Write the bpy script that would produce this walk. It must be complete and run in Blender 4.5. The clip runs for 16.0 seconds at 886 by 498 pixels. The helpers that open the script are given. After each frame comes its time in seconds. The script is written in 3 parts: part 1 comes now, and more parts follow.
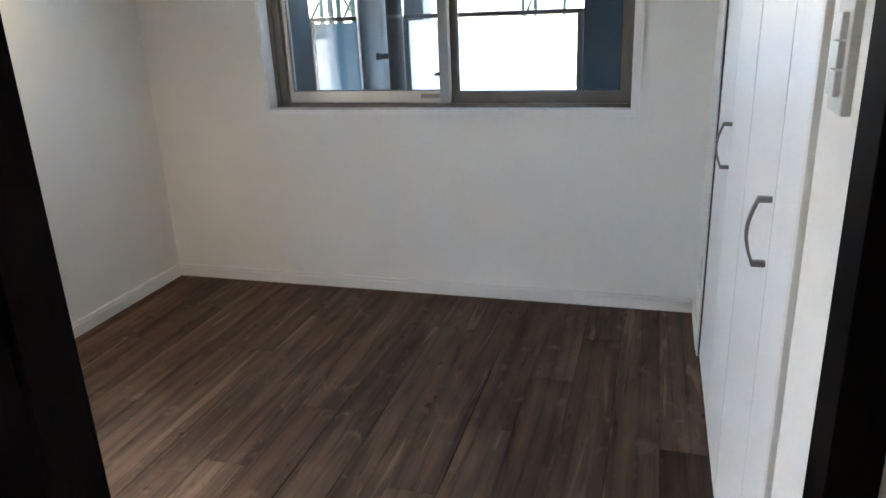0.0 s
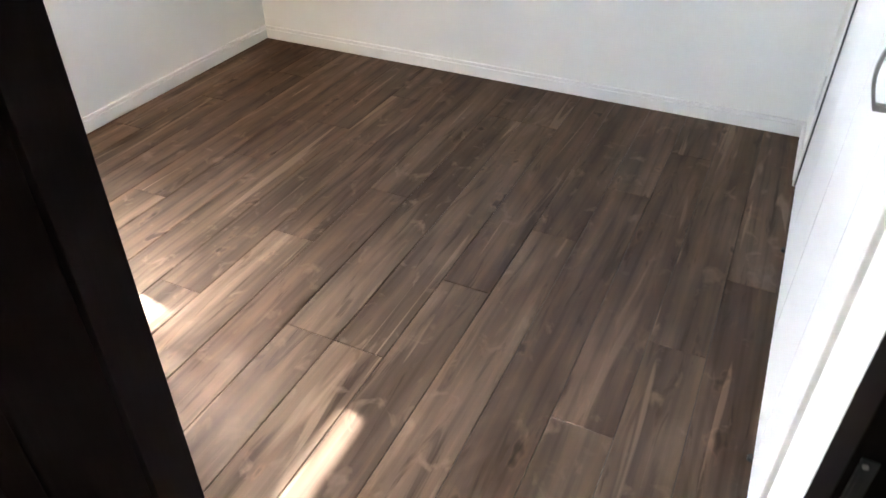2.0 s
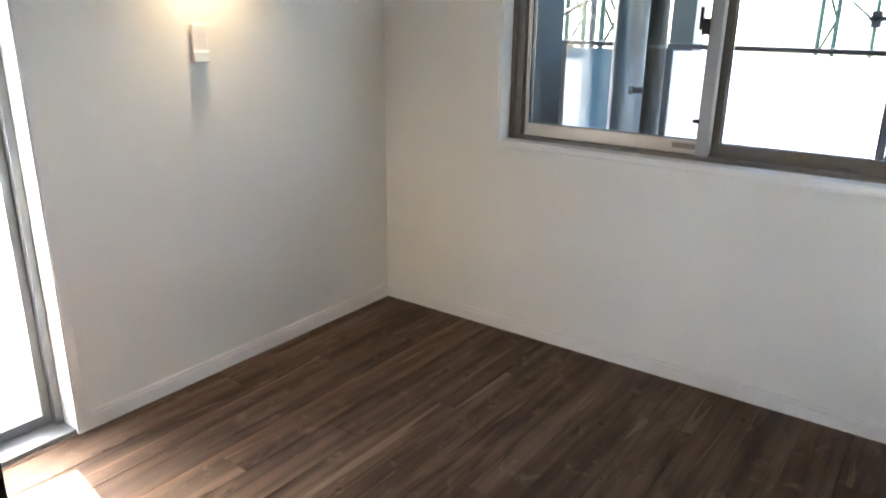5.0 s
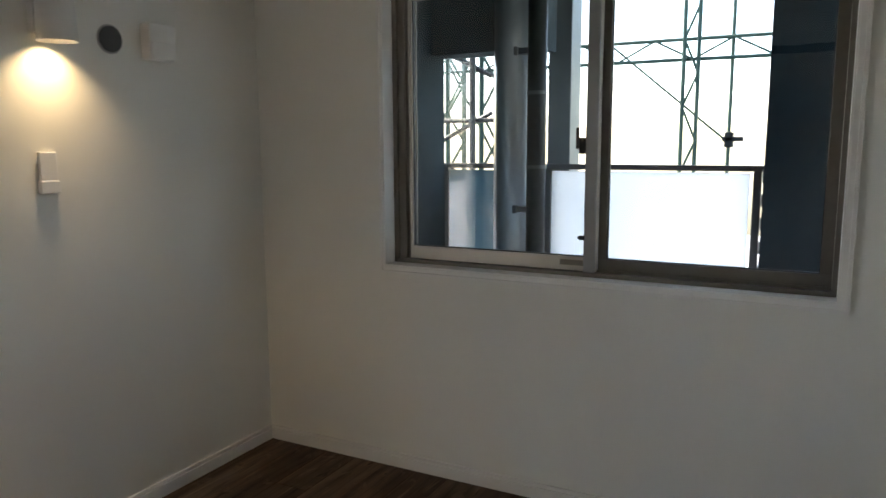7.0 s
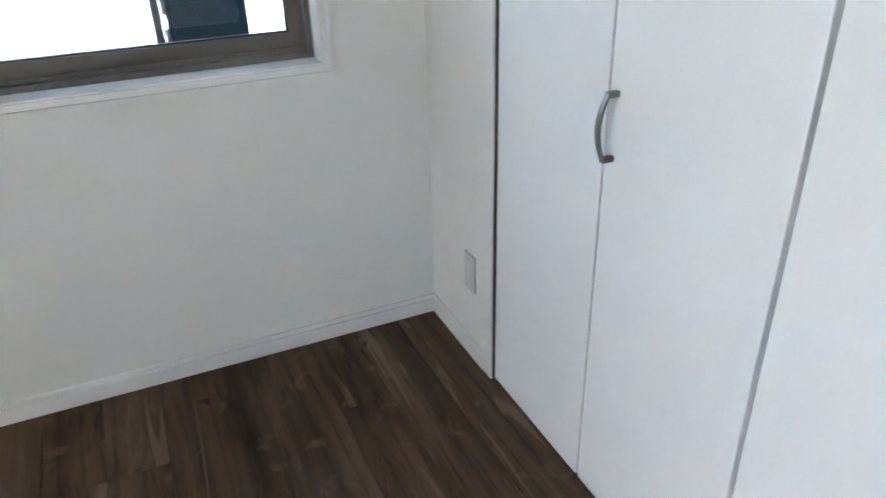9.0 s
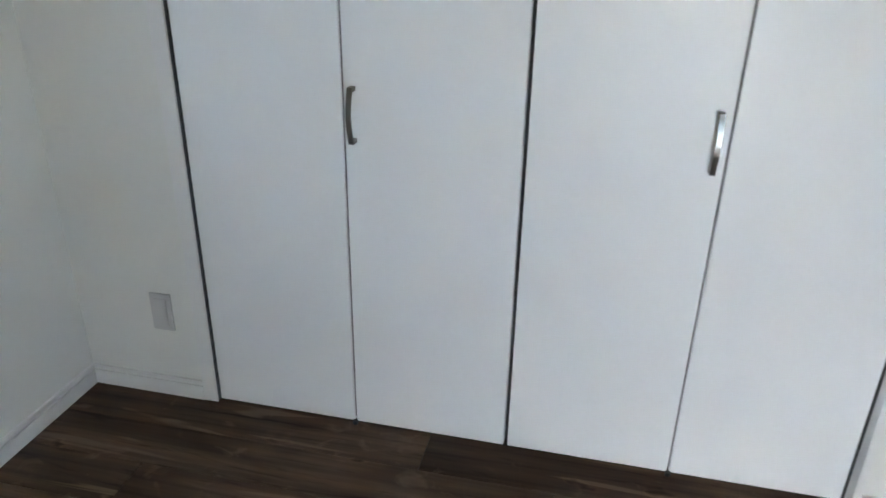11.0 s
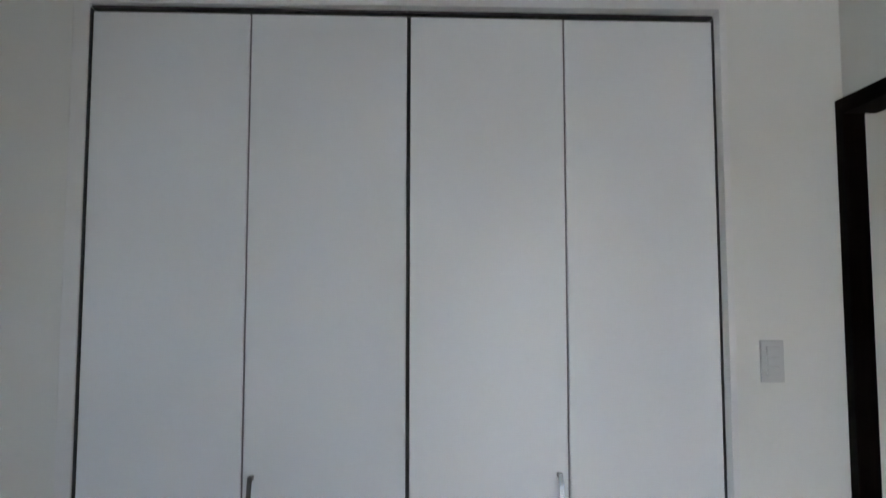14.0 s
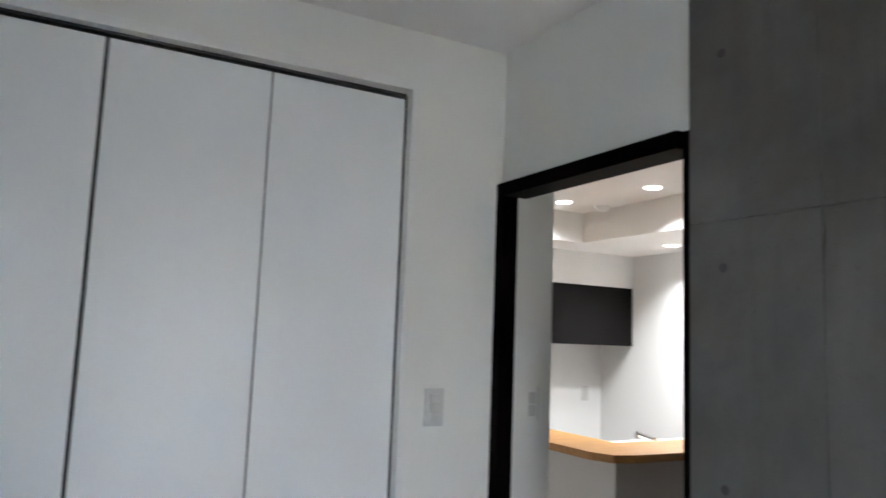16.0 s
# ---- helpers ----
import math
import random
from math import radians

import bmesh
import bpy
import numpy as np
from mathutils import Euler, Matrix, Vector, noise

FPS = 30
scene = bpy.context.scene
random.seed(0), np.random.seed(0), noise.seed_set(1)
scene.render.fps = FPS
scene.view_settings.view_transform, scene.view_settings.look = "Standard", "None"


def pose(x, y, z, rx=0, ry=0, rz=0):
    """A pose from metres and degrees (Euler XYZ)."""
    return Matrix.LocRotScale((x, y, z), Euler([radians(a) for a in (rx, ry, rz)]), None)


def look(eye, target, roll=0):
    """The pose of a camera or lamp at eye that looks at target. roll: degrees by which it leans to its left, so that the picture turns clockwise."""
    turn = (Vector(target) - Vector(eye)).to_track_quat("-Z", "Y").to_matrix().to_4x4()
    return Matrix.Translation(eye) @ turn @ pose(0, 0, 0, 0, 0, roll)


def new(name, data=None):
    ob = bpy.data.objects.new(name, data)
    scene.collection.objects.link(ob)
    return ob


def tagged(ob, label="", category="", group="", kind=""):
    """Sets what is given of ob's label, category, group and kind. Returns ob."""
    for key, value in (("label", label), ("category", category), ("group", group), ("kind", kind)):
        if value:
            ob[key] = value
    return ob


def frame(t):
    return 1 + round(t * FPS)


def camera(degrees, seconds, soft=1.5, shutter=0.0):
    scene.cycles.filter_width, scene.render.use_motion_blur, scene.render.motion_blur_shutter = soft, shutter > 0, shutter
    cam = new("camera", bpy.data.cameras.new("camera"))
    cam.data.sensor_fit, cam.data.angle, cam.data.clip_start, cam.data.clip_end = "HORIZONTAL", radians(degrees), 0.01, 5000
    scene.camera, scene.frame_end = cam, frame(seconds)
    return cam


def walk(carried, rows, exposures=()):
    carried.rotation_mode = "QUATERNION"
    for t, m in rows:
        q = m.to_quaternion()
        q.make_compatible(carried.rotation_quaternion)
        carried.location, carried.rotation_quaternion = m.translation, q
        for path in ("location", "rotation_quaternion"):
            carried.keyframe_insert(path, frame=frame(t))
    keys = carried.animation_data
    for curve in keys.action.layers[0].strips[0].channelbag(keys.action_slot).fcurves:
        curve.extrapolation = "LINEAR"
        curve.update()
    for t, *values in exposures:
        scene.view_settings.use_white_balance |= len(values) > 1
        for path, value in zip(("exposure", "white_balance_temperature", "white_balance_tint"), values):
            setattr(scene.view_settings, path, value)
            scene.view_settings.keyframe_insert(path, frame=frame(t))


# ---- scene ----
cam = camera(63.1, 16.0, soft=1.45, shutter=0.3)
PATH = [
    (0, (-0.217, -3.164, 1.376), (-0.762, -1.354, 0.723), -2.4),
    (0.5, (-0.204, -3.153, 1.372), (-0.78, -1.419, 0.558), -1.6),
    (1, (-0.186, -3.139, 1.365), (-0.786, -1.528, 0.342), -1.1),
    (1.5, (-0.172, -3.103, 1.365), (-0.808, -1.594, 0.218), 0.2),
    (2, (-0.193, -3.036, 1.385), (-0.884, -1.581, 0.199), -0.0),
    (2.5, (-0.258, -2.916, 1.399), (-0.982, -1.476, 0.215), 1.5),
    (3, (-0.315, -2.805, 1.392), (-1.071, -1.365, 0.228), 2.1),
    (3.5, (-0.332, -2.756, 1.404), (-1.152, -1.354, 0.237), 2.0),
    (4, (-0.319, -2.752, 1.405), (-1.28, -1.31, 0.407), -0.3),
    (4.5, (-0.301, -2.732, 1.407), (-1.38, -1.26, 0.589), -0.6),
    (5, (-0.325, -2.745, 1.434), (-1.444, -1.207, 0.815), 0.7),
    (5.2, (-0.342, -2.765, 1.416), (-1.472, -1.201, 0.889), 0.5),
    (7.3, (-0.419, -2.508, 1.41), (-1.257, -0.715, 1.119), 0.1),
    (7.5, (-0.445, -2.443, 1.396), (-1.202, -0.638, 0.985), -0.0),
    (8, (-0.583, -2.301, 1.391), (-0.995, -0.477, 0.681), -1.9),
    (8.5, (-0.721, -2.124, 1.398), (-0.478, -0.358, 0.491), -1.5),
    (9, (-0.83, -1.975, 1.386), (-0.123, -0.361, 0.44), -1.6),
    (9.5, (-0.976, -1.85, 1.4), (0.139, -0.482, 0.459), -0.9),
    (10, (-1.226, -1.694, 1.411), (0.261, -0.74, 0.474), -1.1),
    (10.2, (-1.314, -1.652, 1.406), (0.252, -0.819, 0.481), 0.1),
    (12.3, (-1.947, -1.344, 1.371), (-0.076, -1.435, 0.671), -1.1),
    (12.5, (-1.957, -1.337, 1.379), (-0.058, -1.41, 0.755), -0.8),
    (13, (-1.962, -1.321, 1.435), (-0.013, -1.427, 1.001), -1.4),
    (13.5, (-1.989, -1.325, 1.474), (0.001, -1.448, 1.328), -0.3),
    (14, (-2.017, -1.334, 1.465), (-0.025, -1.425, 1.62), -0.0),
    (14.5, (-2.052, -1.339, 1.506), (-0.079, -1.436, 1.821), 0.3),
    (15, (-2.059, -1.361, 1.498), (-0.093, -1.511, 1.831), 2.3),
    (15.3, (-2.061, -1.338, 1.512), (-0.111, -1.663, 1.817), 3.2),
    (15.5, (-2.07, -1.328, 1.531), (-0.151, -1.819, 1.813), 3.1),
    (16, (-2.065, -1.249, 1.528), (-0.321, -2.197, 1.77), 2.2),
]
EXPOSURES = [(0, 4.0, 6250, 9), (1.0, 4.53, 6150, 9), (1.5, 4.92, 6250, 9), (2.5, 5.09, 6350, 10), (3.5, 5.11, 6400, 10), (4.2, 4.79, 6500, 10), (5, 4.28, 6550, 10), (7.3, 2.78, 6900, 9), (7.6, 2.76, 6900, 9), (8.0, 3.64, 6700, 8), (8.5, 4.15, 6400, 7), (9.0, 4.22, 6250, 7), (9.5, 3.62, 6250, 8), (10, 3.5, 6300, 7), (12.3, 4.05, 5950, 6), (13.0, 3.5, 5900, 7), (14.0, 3.05, 6100, 9), (15.0, 3.32, 6150, 10), (16, 3.2, 6050, 8)]
walk(cam, [(t, look(eye, target, roll)) for t, eye, target, roll in PATH],
     EXPOSURES)

# ---------------- world, sun, lamps ----------------
world = bpy.data.worlds.new("sky")
scene.world = world
world.use_nodes = True
wn = world.node_tree.nodes
sky = wn.new("ShaderNodeTexSky")
sky.sky_type = "NISHITA"
sky.sun_disc = False
SUN_EL, SUN_AZ = 45.0, -8.7          # height of the sun, and heading of its light from the x axis
sky.sun_elevation = radians(SUN_EL)
sky.sun_rotation = radians(-81.3)
sky.dust_density = 1.2
wn["Background"].inputs["Strength"].default_value = 0.15
world.node_tree.links.new(sky.outputs["Color"], wn["Background"].inputs["Color"])

sun = new("sun", bpy.data.lights.new("sun", "SUN"))
sun.data.energy, sun.data.angle, sun.data.color = 3.7, radians(0.6), (1.0, 0.96, 0.91)
sun.matrix_world = look((0, 0, 8), (math.cos(radians(SUN_EL)) * math.cos(radians(SUN_AZ)),
                                    math.cos(radians(SUN_EL)) * math.sin(radians(SUN_AZ)),
                                    8 - math.sin(radians(SUN_EL))))


def lamp_disc(name, x, y, z, size, watts, color):
    d = bpy.data.lights.new(name, "AREA")
    d.shape, d.size, d.energy, d.color, d.spread = "DISK", size, watts, color, radians(125)
    ob = new(name, d)
    ob.matrix_world = pose(x, y, z)
    return ob


WARM = (1.0, 0.70, 0.38)
LIVING_LIGHTS = ((1.78, -4.26, 2.47), (1.077, -4.377, 2.47), (1.69, -5.17, 2.25))
for lx, ly, lz in LIVING_LIGHTS:
    lamp_disc("downlight_lamp", lx, ly, lz - 0.012, 0.09, 1.65, (1.0, 0.96, 0.92))
SCONCE = (-2.606, -1.03)
lamp_disc("sconce_lamp", SCONCE[0], SCONCE[1], 1.79, 0.06, 0.22, WARM)

# ---------------- materials ----------------


class Nodes:
    def __init__(self, name):
        self.mat = bpy.data.materials.new(name)
        self.mat.use_nodes = True
        self.tree = self.mat.node_tree
        self.bsdf = self.tree.nodes["Principled BSDF"]

    def add(self, kind, **inputs):
        n = self.tree.nodes.new(kind)
        for k, v in inputs.items():
            n.inputs[k.replace("_", " ")].default_value = v
        return n

    def link(self, a, b):
        self.tree.links.new(a, b)

    def coords(self, scale=(1, 1, 1), which="Object"):
        tc = self.add("ShaderNodeTexCoord")
        mp = self.add("ShaderNodeMapping")
        mp.inputs["Scale"].default_value = scale
        self.link(tc.outputs[which], mp.inputs["Vector"])
        return mp.outputs["Vector"]

    def noise(self, vec, scale, detail=3.0, rough=0.5, distort=0.0):
        n = self.add("ShaderNodeTexNoise", Scale=scale, Detail=detail, Roughness=rough, Distortion=distort)
        self.link(vec, n.inputs["Vector"])
        return n.outputs["Fac"]

    def ramp(self, fac, stops):
        r = self.add("ShaderNodeValToRGB")
        els = r.color_ramp.elements
        while len(els) < len(stops):
            els.new(0.5)
        for e, (p, c) in zip(els, stops):
            e.position, e.color = p, (*c, 1)
        self.link(fac, r.inputs["Fac"])
        return r.outputs["Color"]

    def mix(self, a, b, fac, blend="MIX"):
        m = self.add("ShaderNodeMix")
        m.data_type, m.blend_type = "RGBA", blend
        for socket, v in ((m.inputs[0], fac), (m.inputs[6], a), (m.inputs[7], b)):
            if hasattr(v, "links"):
                self.link(v, socket)
            else:
                socket.default_value = v if not isinstance(v, tuple) else (*v, 1)
        return m.outputs[2]

    def bump(self, height, strength=0.2, distance=0.002):
        b = self.add("ShaderNodeBump", Strength=strength, Distance=distance)
        self.link(height, b.inputs["Height"])
        self.link(b.outputs["Normal"], self.bsdf.inputs["Normal"])

    def set(self, **kw):
        for k, v in kw.items():
            s = self.bsdf.inputs[k.replace("_", " ")]
            if hasattr(v, "links"):
                self.link(v, s)
            else:
                s.default_value = (*v, 1) if isinstance(v, tuple) else v
        return self


def paint(name, color, rough=0.5, vary=0.04, grain=120.0, bump=0.08, metal=0.0, dist=0.001, spec=0.5):
    m = Nodes(name)
    v = m.coords()
    big = m.noise(v, 2.3, 4)
    fine = m.noise(v, grain, 2)
    lo = tuple(c * (1 - vary) for c in color)
    hi = tuple(min(1, c * (1 + vary)) for c in color)
    col = m.ramp(big, ((0.3, lo), (0.7, hi)))
    r = m.ramp(fine, ((0.3, (rough * 0.9,) * 3), (0.7, (min(1, rough * 1.1),) * 3)))
    m.set(Base_Color=col, Roughness=r, Metallic=metal, Specular_IOR_Level=spec)
    m.bump(fine, bump, dist)
    return m.mat


def wallpaper(name, color):
    m = Nodes(name)
    v = m.coords()
    big = m.noise(v, 1.1, 5, 0.6)
    weave = m.noise(m.coords((1, 1, 0.55)), 210.0, 2, 0.6)
    pit = m.noise(v, 620.0, 2, 0.7)
    col = m.ramp(big, ((0.3, tuple(c * 0.97 for c in color)), (0.7, tuple(min(1, c * 1.02) for c in color))))
    both = m.add("ShaderNodeMath")
    both.operation = "ADD"
    m.link(weave, both.inputs[0])
    m.link(pit, both.inputs[1])
    m.set(Base_Color=col, Roughness=0.78, Specular_IOR_Level=0.3)
    m.bump(both.outputs[0], 0.25, 0.0012)
    return m.mat


def walnut(name):
    m = Nodes(name)
    info = m.add("ShaderNodeObjectInfo")
    tc = m.add("ShaderNodeTexCoord")
    shift = m.add("ShaderNodeVectorMath")
    shift.operation = "MULTIPLY_ADD"
    comb = m.add("ShaderNodeCombineXYZ")
    for s in ("X", "Y", "Z"):
        m.link(info.outputs["Random"], comb.inputs[s])
    shift.inputs[1].default_value = (37.0, 91.0, 13.0)
    m.link(comb.outputs[0], shift.inputs[0])
    m.link(tc.outputs["Object"], shift.inputs[2])

    def scaled(sx, sy, sz=1.0):
        mp = m.add("ShaderNodeMapping")
        mp.inputs["Scale"].default_value = (sx, sy, sz)
        m.link(shift.outputs[0], mp.inputs["Vector"])
        return mp.outputs["Vector"]

    broad = m.noise(scaled(4.5, 1.0), 1.5, 3, 0.5, 0.9)
    strip = m.noise(scaled(10.0, 0.40), 1.0, 1, 0.5, 0.5)
    sap = m.noise(scaled(13.0, 0.80), 1.0, 2, 0.5, 1.2)
    figure = m.noise(scaled(10.0, 1.1), 1.7, 3, 0.6, 1.8)
    blotch = m.noise(scaled(9.0, 6.0), 1.6, 3, 0.55, 0.6)
    grain = m.noise(scaled(130.0, 4.0), 2.0, 3, 0.55, 0.3)
    flame = m.add("ShaderNodeTexWave", Scale=1.0, Distortion=7.5, Detail=2.5, Detail_Scale=0.8)
    flame.wave_type, flame.bands_direction = "BANDS", "X"
    m.link(scaled(5.0, 0.30), flame.inputs["Vector"])
    knots = m.add("ShaderNodeTexVoronoi", Scale=1.0, Randomness=1.0)
    bend = m.add("ShaderNodeVectorMath")
    bend.operation = "ADD"
    m.link(scaled(7.0, 3.4), bend.inputs[0])
    swirl = m.add("ShaderNodeTexNoise", Scale=2.5, Detail=2.0)
    m.link(scaled(7.0, 3.4), swirl.inputs["Vector"])
    m.link(swirl.outputs["Color"], bend.inputs[1])
    m.link(bend.outputs[0], knots.inputs["Vector"])
    base = m.ramp(broad, ((0.30, (0.059, 0.0392, 0.0282)), (0.46, (0.081, 0.0560, 0.0410)), (0.57, (0.099, 0.0705, 0.0525)), (0.72, (0.131, 0.0950, 0.0710))))
    tones = m.ramp(strip, ((0.36, (0.70, 0.665, 0.655)), (0.45, (0.93, 0.91, 0.90)), (0.53, (1.05, 1.04, 1.03)), (0.64, (1.36, 1.33, 1.29))))
    col = m.mix(base, tones, 0.72, "MULTIPLY")
    lines = m.ramp(figure, ((0.32, (0.58, 0.55, 0.53)), (0.41, (0.95, 0.945, 0.94)), (0.60, (1.0, 1.0, 1.0)), (0.74, (1.30, 1.27, 1.22))))
    col = m.mix(col, lines, 0.95, "MULTIPLY")
    waves = m.ramp(flame.outputs["Fac"], ((0.0, (0.55, 0.52, 0.50)), (0.16, (0.94, 0.94, 0.94)), (0.78, (1.0, 1.0, 1.0)), (1.0, (1.28, 1.23, 1.16))))
    col = m.mix(col, waves, 0.50, "MULTIPLY")
    streak = m.ramp(sap, ((0.62, (0, 0, 0)), (0.67, (1, 1, 1))))
    col = m.mix(col, (0.205, 0.150, 0.108), m.mix((0, 0, 0), streak, 0.60))
    fine = m.ramp(grain, ((0.3, (0.90, 0.89, 0.88)), (0.65, (1.03, 1.03, 1.03))))
    col = m.mix(col, fine, 0.7, "MULTIPLY")
    pale = m.ramp(blotch, ((0.60, (0, 0, 0)), (0.74, (1, 1, 1))))
    col = m.mix(col, (0.185, 0.136, 0.102), m.mix((0, 0, 0), pale, 0.55))
    dots = m.ramp(knots.outputs["Distance"], ((0.06, (0.36, 0.32, 0.30)), (0.12, (0.95, 0.92, 0.90)), (0.15, (1.35, 1.30, 1.22)), (0.22, (1, 1, 1))))
    col = m.mix(col, dots, 0.75, "MULTIPLY")
    tone = m.ramp(info.outputs["Random"], ((0.0, (0.86, 0.80, 0.775)), (0.35, (0.95, 0.935, 0.92)), (0.7, (1.03, 1.0, 0.965)), (1.0, (1.10, 1.06, 1.00))))
    col = m.mix(col, tone, 1.0, "MULTIPLY")
    rough = m.ramp(m.noise(scaled(9, 5), 2.0, 3), ((0.3, (0.46,) * 3), (0.7, (0.58,) * 3)))
    m.set(Base_Color=col, Roughness=rough, Specular_IOR_Level=0.08)
    m.bump(grain, 0.07, 0.0005)
    return m.mat


def concrete(name):
    m = Nodes(name)
    v = m.coords()
    cloud = m.noise(v, 1.7, 6, 0.62, 0.6)
    blotch = m.noise(v, 7.0, 4, 0.6)
    pores = m.noise(v, 90.0, 3, 0.7)
    c1 = m.ramp(cloud, ((0.28, (0.078, 0.074, 0.067)), (0.55, (0.124, 0.119, 0.109)), (0.78, (0.170, 0.163, 0.150))))
    c2 = m.ramp(blotch, ((0.3, (0.86, 0.86, 0.86)), (0.65, (1.05, 1.05, 1.05))))
    runs = m.ramp(m.noise(m.coords((3.2, 3.2, 0.35)), 1.6, 4, 0.6, 0.4), ((0.34, (0.62, 0.61, 0.59)), (0.5, (1, 1, 1)), (0.7, (1.12, 1.11, 1.08))))
    c1 = m.mix(c1, runs, 0.4, "MULTIPLY")
    c3 = m.ramp(pores, ((0.27, (0.5, 0.5, 0.5)), (0.36, (1, 1, 1))))
    col = m.mix(m.mix(c1, c2, 1.0, "MULTIPLY"), c3, 0.6, "MULTIPLY")
    m.set(Base_Color=col, Roughness=0.62)
    m.bump(pores, 0.2, 0.002)
    return m.mat


def dark_wood(name):
    m = Nodes(name)
    g = m.noise(m.coords((60, 60, 2.2)), 2.0, 5, 0.6, 0.5)
    col = m.ramp(g, ((0.3, (0.0020, 0.0013, 0.0012)), (0.7, (0.0052, 0.0032, 0.0028))))
    m.set(Base_Color=col, Roughness=0.6, Specular_IOR_Level=0.03)
    m.bump(g, 0.12, 0.0006)
    return m.mat


def blond_wood(name):
    m = Nodes(name)
    g = m.noise(m.coords((30, 1.6, 30)), 2.0, 5, 0.6, 0.6)
    col = m.ramp(g, ((0.3, (0.40, 0.19, 0.055)), (0.7, (0.60, 0.33, 0.115))))
    m.set(Base_Color=col, Roughness=0.4)
    m.bump(g, 0.08, 0.0006)
    return m.mat


def glass(name, tint=(1, 1, 1), rough=0.0):
    m = Nodes(name)
    m.set(Base_Color=tint, Roughness=rough, Transmission_Weight=1.0, IOR=1.45)
    return m.mat


def frosted(name, color):
    m = Nodes(name)
    n = m.noise(m.coords(), 3.0, 4)
    col = m.ramp(n, ((0.3, tuple(c * 0.95 for c in color)), (0.7, color)))
    tr = m.add("ShaderNodeBsdfTranslucent")
    m.link(col, tr.inputs["Color"])
    m.set(Base_Color=col, Roughness=0.45)
    ms = m.add("ShaderNodeMixShader", Fac=0.75)
    m.link(m.bsdf.outputs[0], ms.inputs[1])
    m.link(tr.outputs[0], ms.inputs[2])
    m.link(ms.outputs[0], m.tree.nodes["Material Output"].inputs["Surface"])
    return m.mat


def glowing(name, color, strength):
    m = Nodes(name)
    m.set(Base_Color=(0.9, 0.9, 0.9), Emission_Color=color, Emission_Strength=strength)
    return m.mat


M_WALL = wallpaper("white_wallpaper", (0.800, 0.802, 0.760))
M_CEIL = wallpaper("ceiling_paper", (0.80, 0.79, 0.77))
M_TRIM = paint("white_trim", (0.79, 0.785, 0.765), 0.45, 0.02)
M_DOOR = paint("white_laminate", (0.835, 0.855, 0.86), 0.36, 0.02, 260.0, 0.05)
# colour of the top track, and of strips painting shade into the closet gaps
M_GAP = paint("dark_track_gap_shade", (0.06, 0.06, 0.062), 0.6)
M_SEAM = paint("pale_edge_band", (0.74, 0.74, 0.75), 0.6)
M_SEAM_D = paint("grey_groove_shade", (0.40, 0.40, 0.39), 0.7)
M_HINGE = paint("grey_hinge_strip", (0.20, 0.20, 0.205), 0.6)
M_STEEL = paint("brushed_nickel", (0.22, 0.215, 0.21), 0.32, 0.04, 300.0, 0.05, 1.0)
M_CHROME = paint("chrome", (0.85, 0.85, 0.86), 0.14, 0.01, 200.0, 0.0, 1.0)
M_PLATE = paint("white_plastic", (0.78, 0.78, 0.76), 0.4, 0.02)
M_SWITCH = paint("pale_grey_plastic", (0.60, 0.60, 0.58), 0.42, 0.02)
M_PLATE_SIDE = paint("grey_plastic", (0.36, 0.35, 0.34), 0.5, 0.03)
M_BLACK = paint("black_plastic", (0.02, 0.02, 0.021), 0.5)
M_DARK = dark_wood("dark_brown_wood")
M_FLOOR = walnut("walnut_plank")
M_GROOVE = paint("floor_groove", (0.028, 0.018, 0.013), 0.8)
M_CONC = concrete("fair_faced_concrete")
M_PLUG = paint("concrete_plug", (0.072, 0.071, 0.067), 0.8, 0.1)
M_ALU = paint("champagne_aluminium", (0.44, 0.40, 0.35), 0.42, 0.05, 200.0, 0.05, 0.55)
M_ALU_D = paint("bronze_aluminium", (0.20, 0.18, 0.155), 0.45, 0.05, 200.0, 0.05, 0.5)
M_ALU_G = paint("grey_aluminium", (0.30, 0.31, 0.31), 0.4, 0.04, 200.0, 0.05, 0.5)
M_JAMB_SHEEN = paint("jamb_edge_sheen", (0.13, 0.105, 0.05), 0.4, 0.05, 200.0, 0.05, 0.5)
M_PILLAR = paint("grey_metal_panel", (0.42, 0.46, 0.48), 0.34, 0.06, 30.0, 0.02, 0.8)
M_GLASS = glass("window_glass")
M_EXT = paint("dark_cladding", (0.058, 0.076, 0.084), 0.9, 0.15, 20.0, 0.0, spec=0.0)
M_PIER = paint("black_cladding", (0.010, 0.017, 0.022), 0.9, 0.15, 20.0, 0.0, spec=0.0)
M_EXT_G = paint("grey_render", (0.10, 0.12, 0.125), 0.4, 0.14, 20.0, 0.0, spec=0.3)
M_PIPE = paint("dark_pipe", (0.006, 0.009, 0.010), 0.45, 0.08, spec=0.25)
M_RAIL = paint("charcoal_rail", (0.05, 0.055, 0.06), 0.42, 0.06)
M_FROST = frosted("frosted_panel", (0.94, 0.95, 0.96))
M_FROST_B = frosted("blue_grey_panel", (0.14, 0.215, 0.25))
M_SCAF = paint("green_scaffold", (0.022, 0.048, 0.038), 0.6, 0.12, 60, 0.1, 0.0, spec=0.2)
M_TILE = paint("balcony_tile", (0.42, 0.42, 0.41), 0.6, 0.05, 90, 0.1)
M_PARAPET = paint("white_parapet", (0.80, 0.80, 0.78), 0.7, 0.04, 70, 0.12)
M_BAR = blond_wood("blond_wood_top")
M_CAB = paint("black_brown_cabinet", (0.0055, 0.0045, 0.0045), 0.45, 0.1, spec=0.12)
